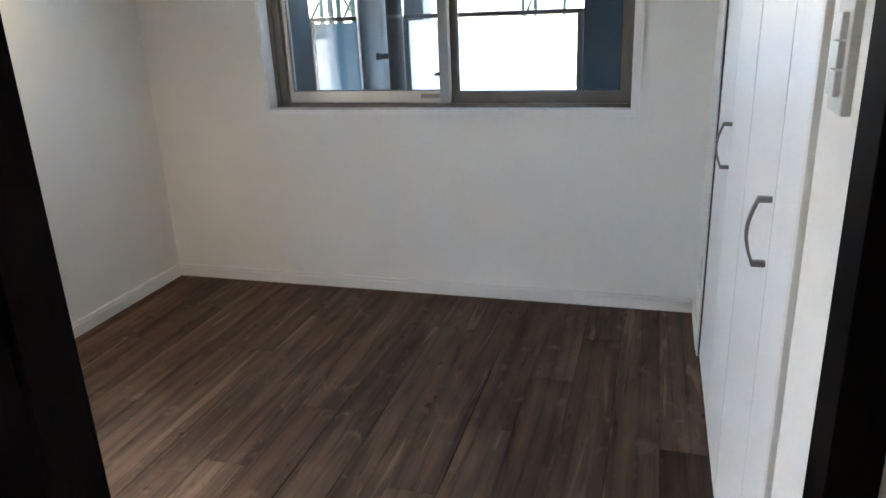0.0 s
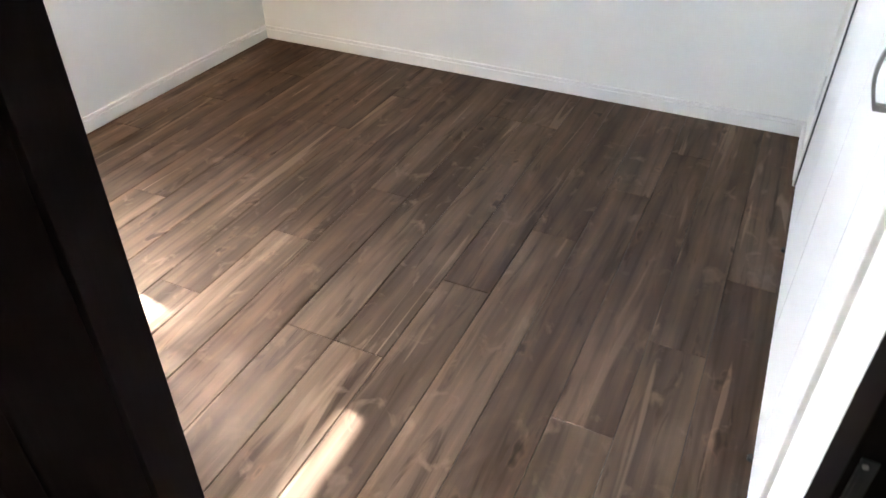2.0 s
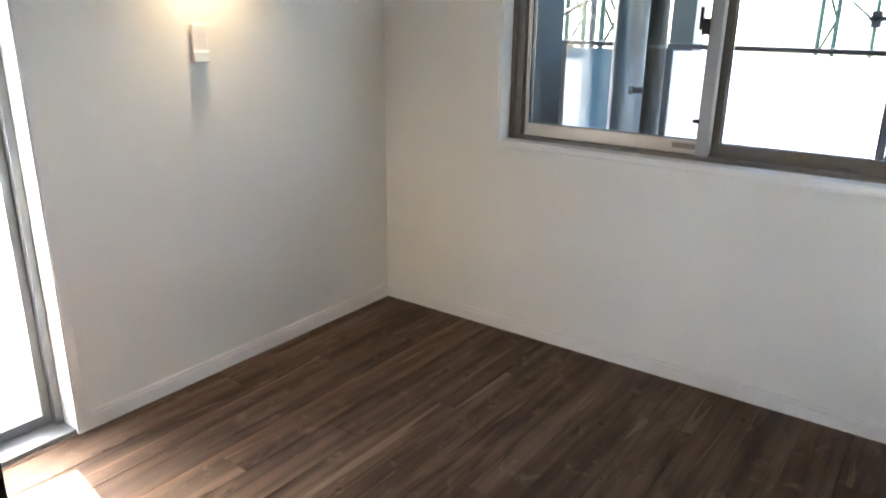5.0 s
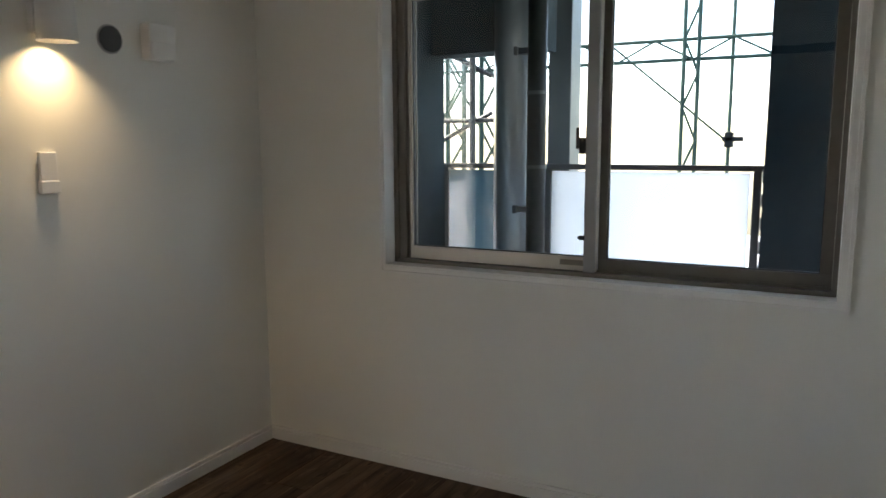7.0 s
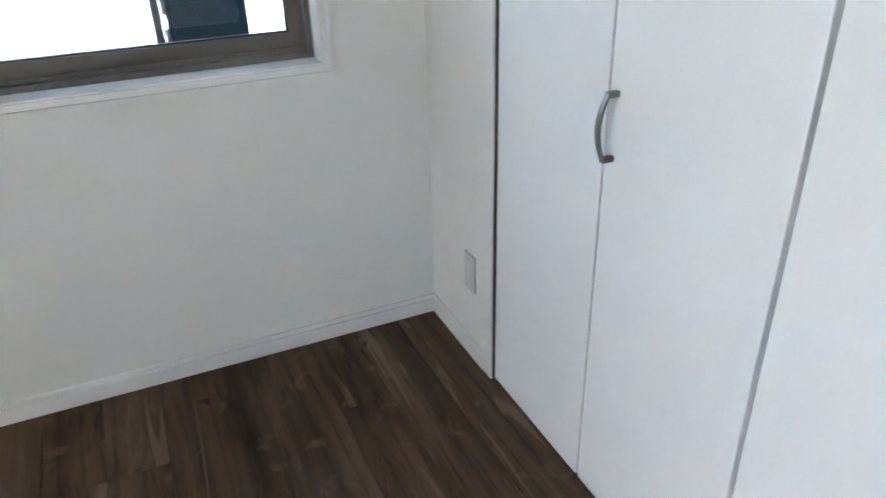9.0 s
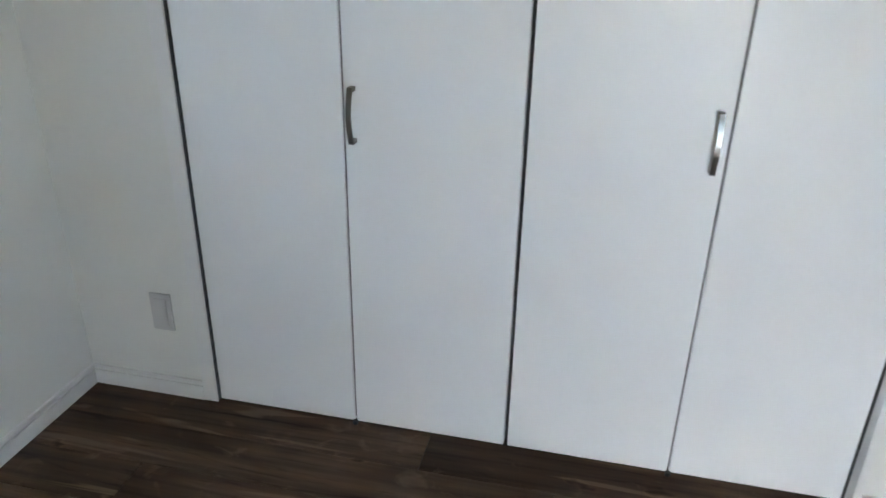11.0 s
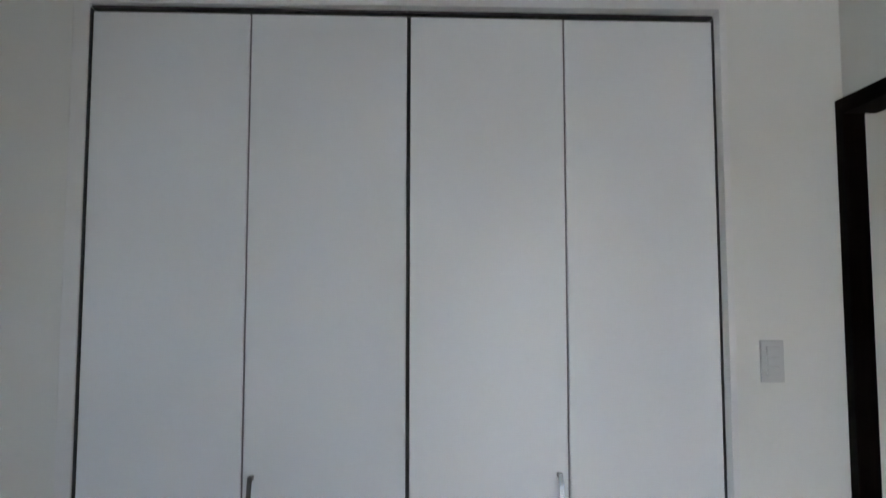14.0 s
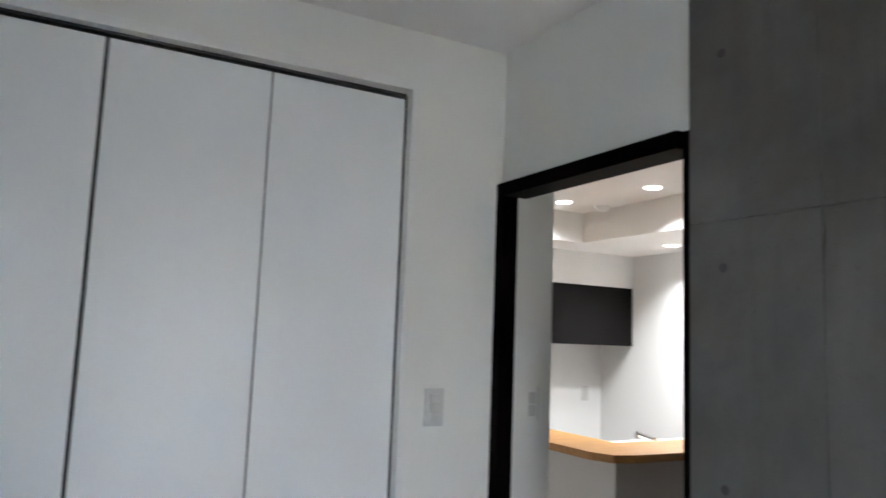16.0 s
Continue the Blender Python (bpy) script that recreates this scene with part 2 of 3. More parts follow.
M_KWALL = wallpaper("kitchen_wallpaper", (0.82, 0.82, 0.81))
M_GLOW = glowing("lamp_glow", (1.0, 0.93, 0.82), 2.0)
M_GLOW_W = glowing("sconce_glow", (1.0, 0.80, 0.52), 3.0)
M_GROUND = paint("ground_gravel", (0.20, 0.196, 0.19), 0.9, 0.15, 30, 0.2)

# ---------------- mesh helpers ----------------


def add_box(bm, lo, hi, bevel=0.0):
    lo, hi = Vector([min(a, b) for a, b in zip(lo, hi)]), Vector([max(a, b) for a, b in zip(lo, hi)])
    made = bmesh.ops.create_cube(bm, size=1.0, matrix=Matrix.Translation((lo + hi) / 2) @ Matrix.Diagonal((*(hi - lo), 1)))
    if bevel > 0:
        edges = list({e for v in made["verts"] for e in v.link_edges})
        bmesh.ops.bevel(bm, geom=edges, offset=bevel, segments=2, affect="EDGES", profile=0.6)
    return bm


def box(lo, hi, bevel=0.0):
    return add_box(bmesh.new(), lo, hi, bevel)


def boxes(*pairs, bevel=0.0):
    bm = bmesh.new()
    for lo, hi in pairs:
        add_box(bm, lo, hi, bevel)
    return bm


def add_tube(bm, a, b, r, n=12, r2=None):
    a, b = Vector(a), Vector(b)
    d = b - a
    m = Matrix.Translation((a + b) / 2) @ d.to_track_quat("Z", "Y").to_matrix().to_4x4()
    bmesh.ops.create_cone(bm, cap_ends=True, segments=n, radius1=r, radius2=r if r2 is None else r2, depth=d.length, matrix=m)
    return bm


def tube(a, b, r, n=16, r2=None):
    return add_tube(bmesh.new(), a, b, r, n, r2)


def mesh_of(name, bm, material, smooth=False):
    me = bpy.data.meshes.new(name)
    bm.to_mesh(me)
    bm.free()
    me.materials.append(material)
    if smooth:
        for p in me.polygons:
            p.use_smooth = True
    return me


def part(name, bm, material, parent, label="", smooth=False):
    ob = new(name, mesh_of(name, bm, material, smooth))
    ob.parent = parent
    if label:
        ob["label"] = label
    return ob


def pieces(name, pairs, bevel, material, parent, label=""):
    """Each box of a frame as a part of its own."""
    return [part(name, box(lo, hi, bevel), material, parent, label) for lo, hi in pairs]


def thing(name, label, category, group="", kind="", at=(0, 0, 0)):
    ob = new(name)
    ob.matrix_world = pose(*at)
    return tagged(ob, label, category, group, kind)


def single(name, bm, material, label, category, group="", kind="", smooth=False):
    return tagged(new(name, mesh_of(name, bm, material, smooth)), label, category, group, kind)


def structure(name, bm, material, label, category):
    return single(name, bm, material, label, category, kind="structure")


# ---------------- plan ----------------
W = -2.684            # west wall face
S = -2.577            # south wall face, with the doorway
CEIL = 2.515
WX0, WX1, WZ0, WZ1 = -2.018, -0.312, 0.899, 2.07      # window opening
BY0, BY1, BZ1 = -2.50, -1.692, 2.085                    # balcony door opening
CY0, CY1, CZ1 = -0.434, -2.218, 2.312                 # closet opening
DX, DZ = -0.864, 2.05                                 # doorway, outside of its frame
HALL = -2.82          # end of the short wall beyond the doorway
LX1, LY0 = 2.81, -5.50                                # living room, far walls
LCEIL, KCEIL = 2.47, 2.25

# ---------------- large structure ----------------
T = 0.2
structure("wall_north", boxes(((W - T, 0, -0.1), (WX0, T, CEIL + 0.2)), ((WX1, 0, -0.1), (0.8, T, CEIL + 0.2)),
                              ((WX0, 0, -0.1), (WX1, T, WZ0)), ((WX0, 0, WZ1), (WX1, T, CEIL + 0.2))),
          M_WALL, "white wallpapered wall around the aluminium window", "wall")
structure("wall_west", boxes(((W - T, BY1, -0.1), (W, 0, CEIL + 0.2)), ((W - T, S - 0.2, -0.1), (W, BY0, CEIL + 0.2)),
                             ((W - T, BY0, BZ1), (W, BY1, CEIL + 0.2)), ((W - T, BY0, -0.1), (W, BY1, -0.003))),
          M_WALL, "white wallpapered wall with the balcony door", "wall")
SKEW = -0.033         # the wall leans out of line by this much from one closet side to the other


def lean(bm):
    for v in bm.verts:
        if v.co.x < 0.05 and v.co.y > S - 0.05:
            v.co.x += SKEW * min(1.0, max(0.0, (CY0 - v.co.y) / (CY0 - CY1)))
    return bm


structure("wall_east", lean(boxes(((0, CY0 + 0.040, -0.1), (0.10, 0, CEIL + 0.2)), ((0, S - 0.03, -0.1), (0.10, CY1 - 0.016, CEIL + 0.2)),
                             ((0, HALL, -0.1), (0.10, S - 0.03, CEIL + 0.2)),
                             ((0, CY1 - 0.016, CZ1 + 0.025), (0.10, CY0 + 0.040, CEIL + 0.2)),
                             ((0.68, CY1 - 0.1, -0.1), (0.78, CY0 + 0.1, CEIL + 0.2)),
                             ((0.10, CY0, -0.1), (0.68, CY0 + 0.1, CEIL + 0.2)), ((0.10, CY1 - 0.1, -0.1), (0.68, CY1, CEIL + 0.2)))),
          M_WALL, "white wallpapered wall around the closet", "wall")
structure("wall_south", box((DX, S - 0.072, DZ), (0, S, CEIL + 0.2)), M_WALL, "white wallpapered wall above the doorway", "wall")
wall_conc = structure("wall_concrete", box((W - T, S - 0.17, -0.1), (DX - 0.002, S + 0.001, CEIL + 0.2)), M_CONC,
                      "bare grey concrete wall with formwork joints", "wall")
structure("ceiling", box((W - T, S, CEIL), (0, 0, CEIL + 0.12)), M_CEIL, "white papered flat ceiling", "ceiling")

# living room beyond the doorway
structure("wall_living_north", box((0.10, HALL, -0.1), (LX1 + 0.15, HALL + 0.1, LCEIL + 0.2)), M_KWALL, "white living room wall", "wall")
structure("wall_living_east", box((LX1, LY0 - 0.15, -0.1), (LX1 + 0.15, HALL, LCEIL + 0.2)), M_KWALL, "white kitchen back wall", "wall")
structure("wall_living_south", box((W - T, LY0 - 0.15, -0.1), (LX1, LY0, LCEIL + 0.2)), M_KWALL, "white living room wall", "wall")
structure("wall_living_west", box((W - T, LY0, -0.1), (W, S - 0.2, LCEIL + 0.2)), M_KWALL, "white living room wall", "wall")
structure("ceiling_living", boxes(((W, LY0, LCEIL), (LX1, S - 0.17, LCEIL + 0.1)), ((DX, S - 0.17, LCEIL), (LX1, S - 0.072, LCEIL + 0.1)),
                                  ((2.05, LY0, KCEIL), (LX1, HALL, LCEIL)), ((0.0, LY0, KCEIL), (2.05, -4.65, LCEIL))),
          M_CEIL, "white ceiling with a lowered part over the kitchen", "ceiling")
structure("wall_over_cabinet", box((2.43, LY0, 1.985), (LX1, HALL, KCEIL)), M_KWALL, "white boxed-in wall above the cabinet", "wall")

# closet floor and floor base
floor = structure("floor", boxes(((W - 0.1, S, -0.12), (0.7, 0, -0.004)), ((W, LY0, -0.12), (LX1, S, -0.004))), M_GROOVE,
                  "dark walnut plank floor with a satin finish", "floor")

# baseboards with a shadow line


def baseboard(name, lo, hi, axis, sign):
    """A board 66 mm high along axis, standing proud of the wall towards sign on the other axis."""
    bm = bmesh.new()
    x0, y0 = lo
    x1, y1 = hi
    for z0, z1, d in ((0.0, 0.049, 0.012), (0.0525, 0.066, 0.009), (0.049, 0.0525, 0.006)):
        if axis == "x":
            add_box(bm, (x0, y0, z0), (x1, y0 + sign * d, z1), 0.0008)
        else:
            add_box(bm, (x0, y0, z0), (x0 + sign * d, y1, z1), 0.0008)
    return structure(name, bm, M_TRIM, "white moulded baseboard", "baseboard")


baseboard("baseboard", (W, 0), (0, 0), "x", -1)
baseboard("baseboard", (W, BY1 + 0.03), (W, -0.009), "y", 1)
baseboard("baseboard", (0, CY0 + 0.045), (0, -0.009), "y", -1)
baseboard("baseboard", (SKEW, S + 0.026), (SKEW, CY1 - 0.020), "y", -1)
baseboard("baseboard", (0, HALL), (0, S - 0.067), "y", -1)

# ---------------- window ----------------
window = thing("window_1", "two-pane sliding window with champagne aluminium sashes", "window", kind="structure")
OUT, OUTL = 0.030, 0.016        # casing widths, and on the narrow side
for lo, hi in (((WX0 - OUTL, -0.013, WZ0 - OUT), (WX1 + OUT, 0.0, WZ0)), ((WX0 - OUTL, -0.013, WZ1), (WX1 + OUT, 0.0, WZ1 + OUT)),
               ((WX0 - OUTL, -0.013, WZ0), (WX0, 0.0, WZ1)), ((WX1, -0.013, WZ0), (WX1 + OUT, 0.0, WZ1))):
    part("casing", box(lo, hi, 0.002), M_TRIM, window, "white window casing")
for lo, hi in (((WX0 - OUTL, -0.019, WZ0 - OUT), (WX1 + OUT, -0.012, WZ0 - OUT + 0.012)), ((WX0 - OUTL, -0.019, WZ1 + OUT - 0.012), (WX1 + OUT, -0.012, WZ1 + OUT)),
               ((WX0 - OUTL, -0.019, WZ0 - OUT + 0.012), (WX0 - OUTL + 0.012, -0.012, WZ1 + OUT - 0.012)), ((WX1 + OUT - 0.012, -0.019, WZ0 - OUT + 0.012), (WX1 + OUT, -0.012, WZ1 + OUT - 0.012))):
    part("bead", box(lo, hi, 0.002), M_TRIM, window, "white casing bead")
for lo, hi in (((WX0, -0.010, WZ0 - 0.004), (WX1, 0.075, WZ0 + 0.006)), ((WX0, -0.010, WZ1 - 0.006), (WX1, 0.075, WZ1 + 0.004)),
               ((WX0 - 0.004, -0.010, WZ0), (WX0 + 0.006, 0.075, WZ1)), ((WX1 - 0.006, -0.010, WZ0), (WX1 + 0.004, 0.075, WZ1))):
    part("window_sill", box(lo, hi, 0.001), M_TRIM, window, "white reveal board")
fr = bmesh.new()
for lo, hi in (((WX0, 0.068, WZ0), (WX1, 0.19, WZ0 + 0.022)), ((WX0, 0.068, WZ1 - 0.03), (WX1, 0.19, WZ1)),
               ((WX0, 0.068, WZ0), (WX0 + 0.026, 0.19, WZ1)), ((WX1 - 0.022, 0.068, WZ0), (WX1, 0.19, WZ1))):
    add_box(fr, lo, hi, 0.0015)
for yy in (0.100, 0.142):
    add_box(fr, (WX0 + 0.026, yy, WZ0 + 0.022), (WX1 - 0.022, yy + 0.005, WZ0 + 0.032))
for yy, w in ((0.080, 0.060), (0.098, 0.066), (0.118, 0.074), (0.150, 0.076)):
    add_box(fr, (WX0 + 0.026, yy, WZ0 + 0.022), (WX0 + w, yy + 0.007, WZ1 - 0.03), 0.001)
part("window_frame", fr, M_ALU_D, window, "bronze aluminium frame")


def sash(name, x0, x1, y, bottom, left, right, light):
    ob = part(name, boxes(((x0, y, WZ0 + 0.026), (x1, y + 0.032, bottom)), ((x0, y, WZ1 - 0.075), (x1, y + 0.032, WZ1 - 0.032)),
                          ((x0, y, bottom), (x0 + left, y + 0.032, WZ1 - 0.075)), ((x1 - right, y, bottom), (x1, y + 0.032, WZ1 - 0.075)),
                          bevel=0.0015), light, window, "sliding aluminium sash")
    pane = part("pane", box((x0 + left - 0.004, y + 0.013, bottom - 0.004), (x1 - right + 0.004, y + 0.018, WZ1 - 0.072)), M_GLASS, ob, "clear glass pane")
    pane.visible_shadow = False
    part("gasket", boxes(((x0 + left, y + 0.008, bottom), (x0 + left + 0.004, y + 0.024, WZ1 - 0.075)),
                         ((x1 - right - 0.004, y + 0.008, bottom), (x1 - right, y + 0.024, WZ1 - 0.075)),
                         ((x0 + left, y + 0.008, bottom), (x1 - right, y + 0.024, bottom + 0.004))), M_BLACK, ob, "black glazing gasket")
    return ob


s1 = sash("sash", -1.940, -1.128, 0.082, 0.979, 0.014, 0.048, M_ALU)
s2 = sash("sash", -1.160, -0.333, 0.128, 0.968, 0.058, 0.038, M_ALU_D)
part("meeting_stile", box((-1.176, 0.076, WZ0 + 0.02), (-1.130, 0.084, WZ1 - 0.04), 0.002), M_ALU_G, s1, "pale aluminium meeting stile")
part("stopper", boxes(((-1.196, 0.074, 1.045), (-1.172, 0.086, 1.062)), ((-1.200, 0.070, 1.050), (-1.192, 0.078, 1.058)), bevel=0.002), M_BLACK, s1, "black child-lock stopper")
part("latch", boxes(((-1.200, 0.066, 1.372), (-1.176, 0.082, 1.432)), ((-1.210, 0.060, 1.39), (-1.198, 0.070, 1.47)), bevel=0.003), M_BLACK, s1, "black crescent latch")
part("label_plate", box((-1.27, 0.0795, 0.945), (-1.178, 0.0825, 0.966), 0.0008), M_ALU_D, s1, "small brown label")

# ---------------- balcony door ----------------
bal = thing("door_1", "glazed aluminium balcony door in a white casing", "balcony door", kind="structure")
for lo, hi in (((W, BY1, 0), (W + 0.012, BY1 + 0.030, BZ1 + 0.03)), ((W, BY0 - 0.030, 0), (W + 0.012, BY0, BZ1 + 0.03)), ((W, BY0, BZ1), (W + 0.012, BY1, BZ1 + 0.03))):
    part("casing", box(lo, hi, 0.002), M_TRIM, bal, "white door casing")
for lo, hi in (((W - 0.085, BY1 - 0.008, 0), (W + 0.010, BY1, BZ1)), ((W - 0.085, BY0, 0), (W + 0.010, BY0 + 0.008, BZ1)), ((W - 0.085, BY0, BZ1 - 0.008), (W + 0.010, BY1, BZ1))):
    part("reveal", box(lo, hi, 0.001), M_TRIM, bal, "white reveal board")
FX = W - 0.085
for lo, hi in (((FX - 0.09, BY1 - 0.034, 0), (FX, BY1, BZ1)), ((FX - 0.09, BY0, 0), (FX, BY0 + 0.034, BZ1)), ((FX - 0.09, BY0, BZ1 - 0.035), (FX, BY1, BZ1)), ((FX - 0.09, BY0, -0.003), (FX + 0.082, BY1, 0.016))):
    part("door_frame", box(lo, hi, 0.0015), M_ALU_G, bal, "grey aluminium door frame")
leaf = part("door_leaf", boxes(((FX - 0.06, BY0 + 0.036, 0.02), (FX - 0.025, BY1 - 0.036, 0.06)), ((FX - 0.06, BY0 + 0.036, BZ1 - 0.058), (FX - 0.025, BY1 - 0.036, BZ1 - 0.037)),
                               ((FX - 0.06, BY1 - 0.066, 0.06), (FX - 0.025, BY1 - 0.036, BZ1 - 0.058)), ((FX - 0.06, BY0 + 0.036, 0.06), (FX - 0.025, BY0 + 0.085, BZ1 - 0.058)), bevel=0.0015),
            M_ALU_G, bal, "grey aluminium glazed leaf")
pane = part("pane", box((FX - 0.045, BY0 + 0.08, 0.055), (FX - 0.040, BY1 - 0.062, BZ1 - 0.054)), M_GLASS, leaf, "clear glass pane")
pane.visible_shadow = False

# ---------------- doorway with a sliding door ----------------
door = thing("door_2", "dark brown wooden door frame with a slid-open leaf", "doorway", kind="structure")
c = boxes(((-0.070, S - 0.040, 0), (-0.001, S + 0.024, DZ)), ((-0.022, S - 0.060, 0), (-0.001, S - 0.040, DZ)), bevel=0.0015)
jamb = part("jamb", c, M_DARK, door, "dark brown door jamb")
part("strike_plate", boxes(((-0.064, S - 0.0415, 0.890), (-0.052, S - 0.0395, 0.964)), ((-0.061, S - 0.0420, 0.908), (-0.056, S - 0.0410, 0.946)), bevel=0.0004), M_PIPE, jamb, "dark metal strike plate")
for z in (0.896, 0.958):
    part("screw", tube((-0.060, S - 0.0430, z), (-0.060, S - 0.0405, z), 0.0022, 12), M_STEEL, jamb, "small screw head")
# olive-brown strip imitates light reflecting off the jamb's hall edge
part("edge_sheen", box((-0.0220, S - 0.066, 0), (-0.001, S - 0.060, DZ), 0.001), M_JAMB_SHEEN, door, "thin strip painting the reflection on the jamb edge")
part("jamb", boxes(((DX, S - 0.070, 0), (DX + 0.033, S + 0.002, DZ)), bevel=0.0015), M_DARK, door, "dark brown door jamb")
part("head", boxes(((DX + 0.033, S - 0.072, DZ - 0.045), (-0.070, S + 0.024, DZ)), bevel=0.0015), M_DARK, door, "dark brown door head")
leaf2 = part("door_leaf", box((DX - 0.80, S - 0.235, 0.012), (DX + 0.036, S - 0.198, DZ - 0.01), 0.002), M_DARK, door, "dark brown sliding leaf")
part("hall_casing", boxes(((DX - 0.03, S - 0.196, 0), (DX + 0.022, S - 0.072, DZ)), bevel=0.0015), M_DARK, door, "dark brown pocket edge")

# ---------------- closet ----------------
closet = thing("closet", "built-in closet with four white folding door panels", "closet", kind="")
for lo, hi in (((-0.010, CY0, 0), (0.10, CY0 + 0.045, CZ1 + 0.030)), ((-0.009, CY1 - 0.020, 0), (0.10, CY1, CZ1 + 0.030)), ((-0.009, CY1, CZ1), (0.10, CY0, CZ1 + 0.030))):
    part("casing", lean(box(lo, hi, 0.0018)), M_TRIM, closet, "white closet casing")
# grey line paints the shadow of the groove where casing meets wall
part("casing_shadow_line", box((-0.0015, CY0 + 0.045, 0.067), (0.0005, CY0 + 0.0475, CZ1 + 0.030)), M_SEAM_D, closet, "grey line painted as groove shade beside the casing")
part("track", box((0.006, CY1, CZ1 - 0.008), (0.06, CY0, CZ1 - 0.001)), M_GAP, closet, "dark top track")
# no real stop: a dark backing that paints shade into the panel gaps
part("back_shadow_strip", box((0.0285, CY1 + 0.001, 0.0), (0.054, CY0 - 0.001, CZ1 - 0.009)), M_GAP, closet, "dark strip standing in for shade behind the panels")
# thin dark strips added at both side gaps, painting their shade on the casing
part("gap_shade_strip", box((-0.002, CY1, 0.004), (0.0285, CY1 + 0.0035, CZ1 - 0.012)), M_GAP, closet, "dark strip painting gap shade along the casing")
part("gap_shade_strip", box((-0.0045, CY0 - 0.0025, 0.004), (0.0285, CY0, CZ1 - 0.012)), M_GAP, closet, "dark strip painting gap shade along the casing")
seams = (CY0, -0.880, -1.328, -1.776, CY1)
gaps = (0.0065, 0.0026, 0.0052, 0.0026, 0.0055)
for i in range(4):
    y1, y0 = seams[i] - gaps[i], seams[i + 1] + gaps[i + 1]
    p = part("door_panel", box((0.001, y0, 0.007), (0.028, y1, CZ1 - 0.021), 0.0032), M_DOOR, closet, "white folding panel")
    p.data.materials.append(M_SEAM)
    for face in p.data.polygons:
        if abs(face.normal.y) > 0.9:
            face.material_index = 1
    if i in (1, 2):
        hy = -0.907 if i == 1 else -1.747
        h = bmesh.new()
        pts = []
        for k in range(13):
            u = k / 12
            pts.append((-0.022 - 0.016 * math.sin(math.pi * u), 0.869 + 0.132 * u))
        ring = []
        for x, z in pts:
            ring.append([h.verts.new((x - dx, hy + dy, z)) for dx, dy in ((-0.003, -0.006), (-0.003, 0.006), (0.003, 0.006), (0.003, -0.006))])
        for a, b in zip(ring, ring[1:]):
            for q in range(4):
                h.faces.new((a[q], a[(q + 1) % 4], b[(q + 1) % 4], b[q]))
        h.faces.new(ring[0])
        h.faces.new(ring[-1][::-1])
        add_box(h, (-0.0245, hy - 0.0065, 0.866), (0.0015, hy + 0.0065, 0.877), 0.001)
        add_box(h, (-0.0245, hy - 0.0065, 0.994), (0.0015, hy + 0.0065, 1.005), 0.001)
        bmesh.ops.recalc_face_normals(h, faces=h.faces)
        part("handle", h, M_STEEL, p, "brushed nickel bow handle")
for yy in (seams[1], seams[3]):
    part("hinge_strip", box((0.007, yy - 0.003, 0.02), (0.024, yy + 0.003, CZ1 - 0.025)), M_HINGE, closet, "grey hinge seam")
    part("pivot", tube((-0.004, yy, 0.001), (-0.004, yy, 0.012), 0.008, 10), M_BLACK, closet, "black bottom pivot")

# ---------------- small things on the walls ----------------


def wall_switch(y0, y1, z0, z1, x, rockers, name="wall_switch", label="white three-gang light switch plate", deep=0.016):
    t = thing(name, label, "switch", at=(x, (y0 + y1) / 2, (z0 + z1) / 2))
    hy, hz = abs(y1 - y0) / 2, (z1 - z0) / 2
    part("plate", box((-deep * 0.6, -hy, -hz), (0, hy, hz), 0.002), M_SWITCH, t)
    for k in range(rockers):
        a = -hz * 0.72 + k * (hz * 1.44 / rockers)
        part("rocker", box((-deep, -hy * 0.55, a + 0.001), (-deep * 0.5, hy * 0.55, a + hz * 1.44 / rockers - 0.001), 0.0015), M_SWITCH, t)
    return t


wall_switch(-2.372, -2.307, 1.251, 1.367, SKEW, 3)
wall_switch(-2.765, -2.690, 1.255, 1.370, 0, 2, label="white two-gang switch plate beyond the doorway")


def outlet(x, y, z, label):
    t = thing("wall_outlet", label, "outlet", at=(x, y, z))
    part("plate", box((-0.007, -0.034, -0.061), (0, 0.034, 0.061), 0.002), M_SWITCH, t)
    part("insert", box((-0.009, -0.019, -0.045), (-0.005, 0.019, 0.045), 0.001), M_SWITCH, t)
    return t


outlet(0, -0.286, 0.296, "white wall outlet above the baseboard")

rem = thing("remote_holder", "white remote control in a wall holder", "remote control", at=(W, -1.053, 1.325))
part("holder", box((0, -0.034, -0.072), (0.022, 0.034, -0.030), 0.004), M_PLATE, rem, "white holder cup")
part("remote", box((0.003, -0.031, -0.06), (0.017, 0.031, 0.066), 0.004), M_PLATE, rem, "white remote control")

sc = thing("wall_lamp", "lit white wall lamp with a downward shade", "wall lamp", at=(SCONCE[0], SCONCE[1], 1.745))
b = bmesh.new()
ringo, n = [], 32
for r, z in ((0.062, 0.0), (0.057, 0.13), (0.0, 0.132), (0.0, 0.128), (0.054, 0.126), (0.059, 0.0)):
    ringo.append([b.verts.new((r * math.cos(2 * math.pi * k / n), r * math.sin(2 * math.pi * k / n), z)) for k in range(n)])
for a, d in zip(ringo, ringo[1:] + ringo[:1]):
    for k in range(n):
        b.faces.new((a[k], a[(k + 1) % n], d[(k + 1) % n], d[k]))
bmesh.ops.remove_doubles(b, verts=b.verts, dist=0.0001)
bmesh.ops.recalc_face_normals(b, faces=b.faces)
part("shade", b, M_PLATE, sc, "white metal shade", True)
part("bulb", tube((0, 0, 0.06), (0, 0, 0.12), 0.026, 16, 0.018), M_GLOW_W, sc, "glowing warm bulb", True)
part("back_plate", box((W - SCONCE[0], -0.045, 0.03), (W - SCONCE[0] + 0.025, 0.045, 0.12), 0.003), M_PLATE, sc, "white back plate")

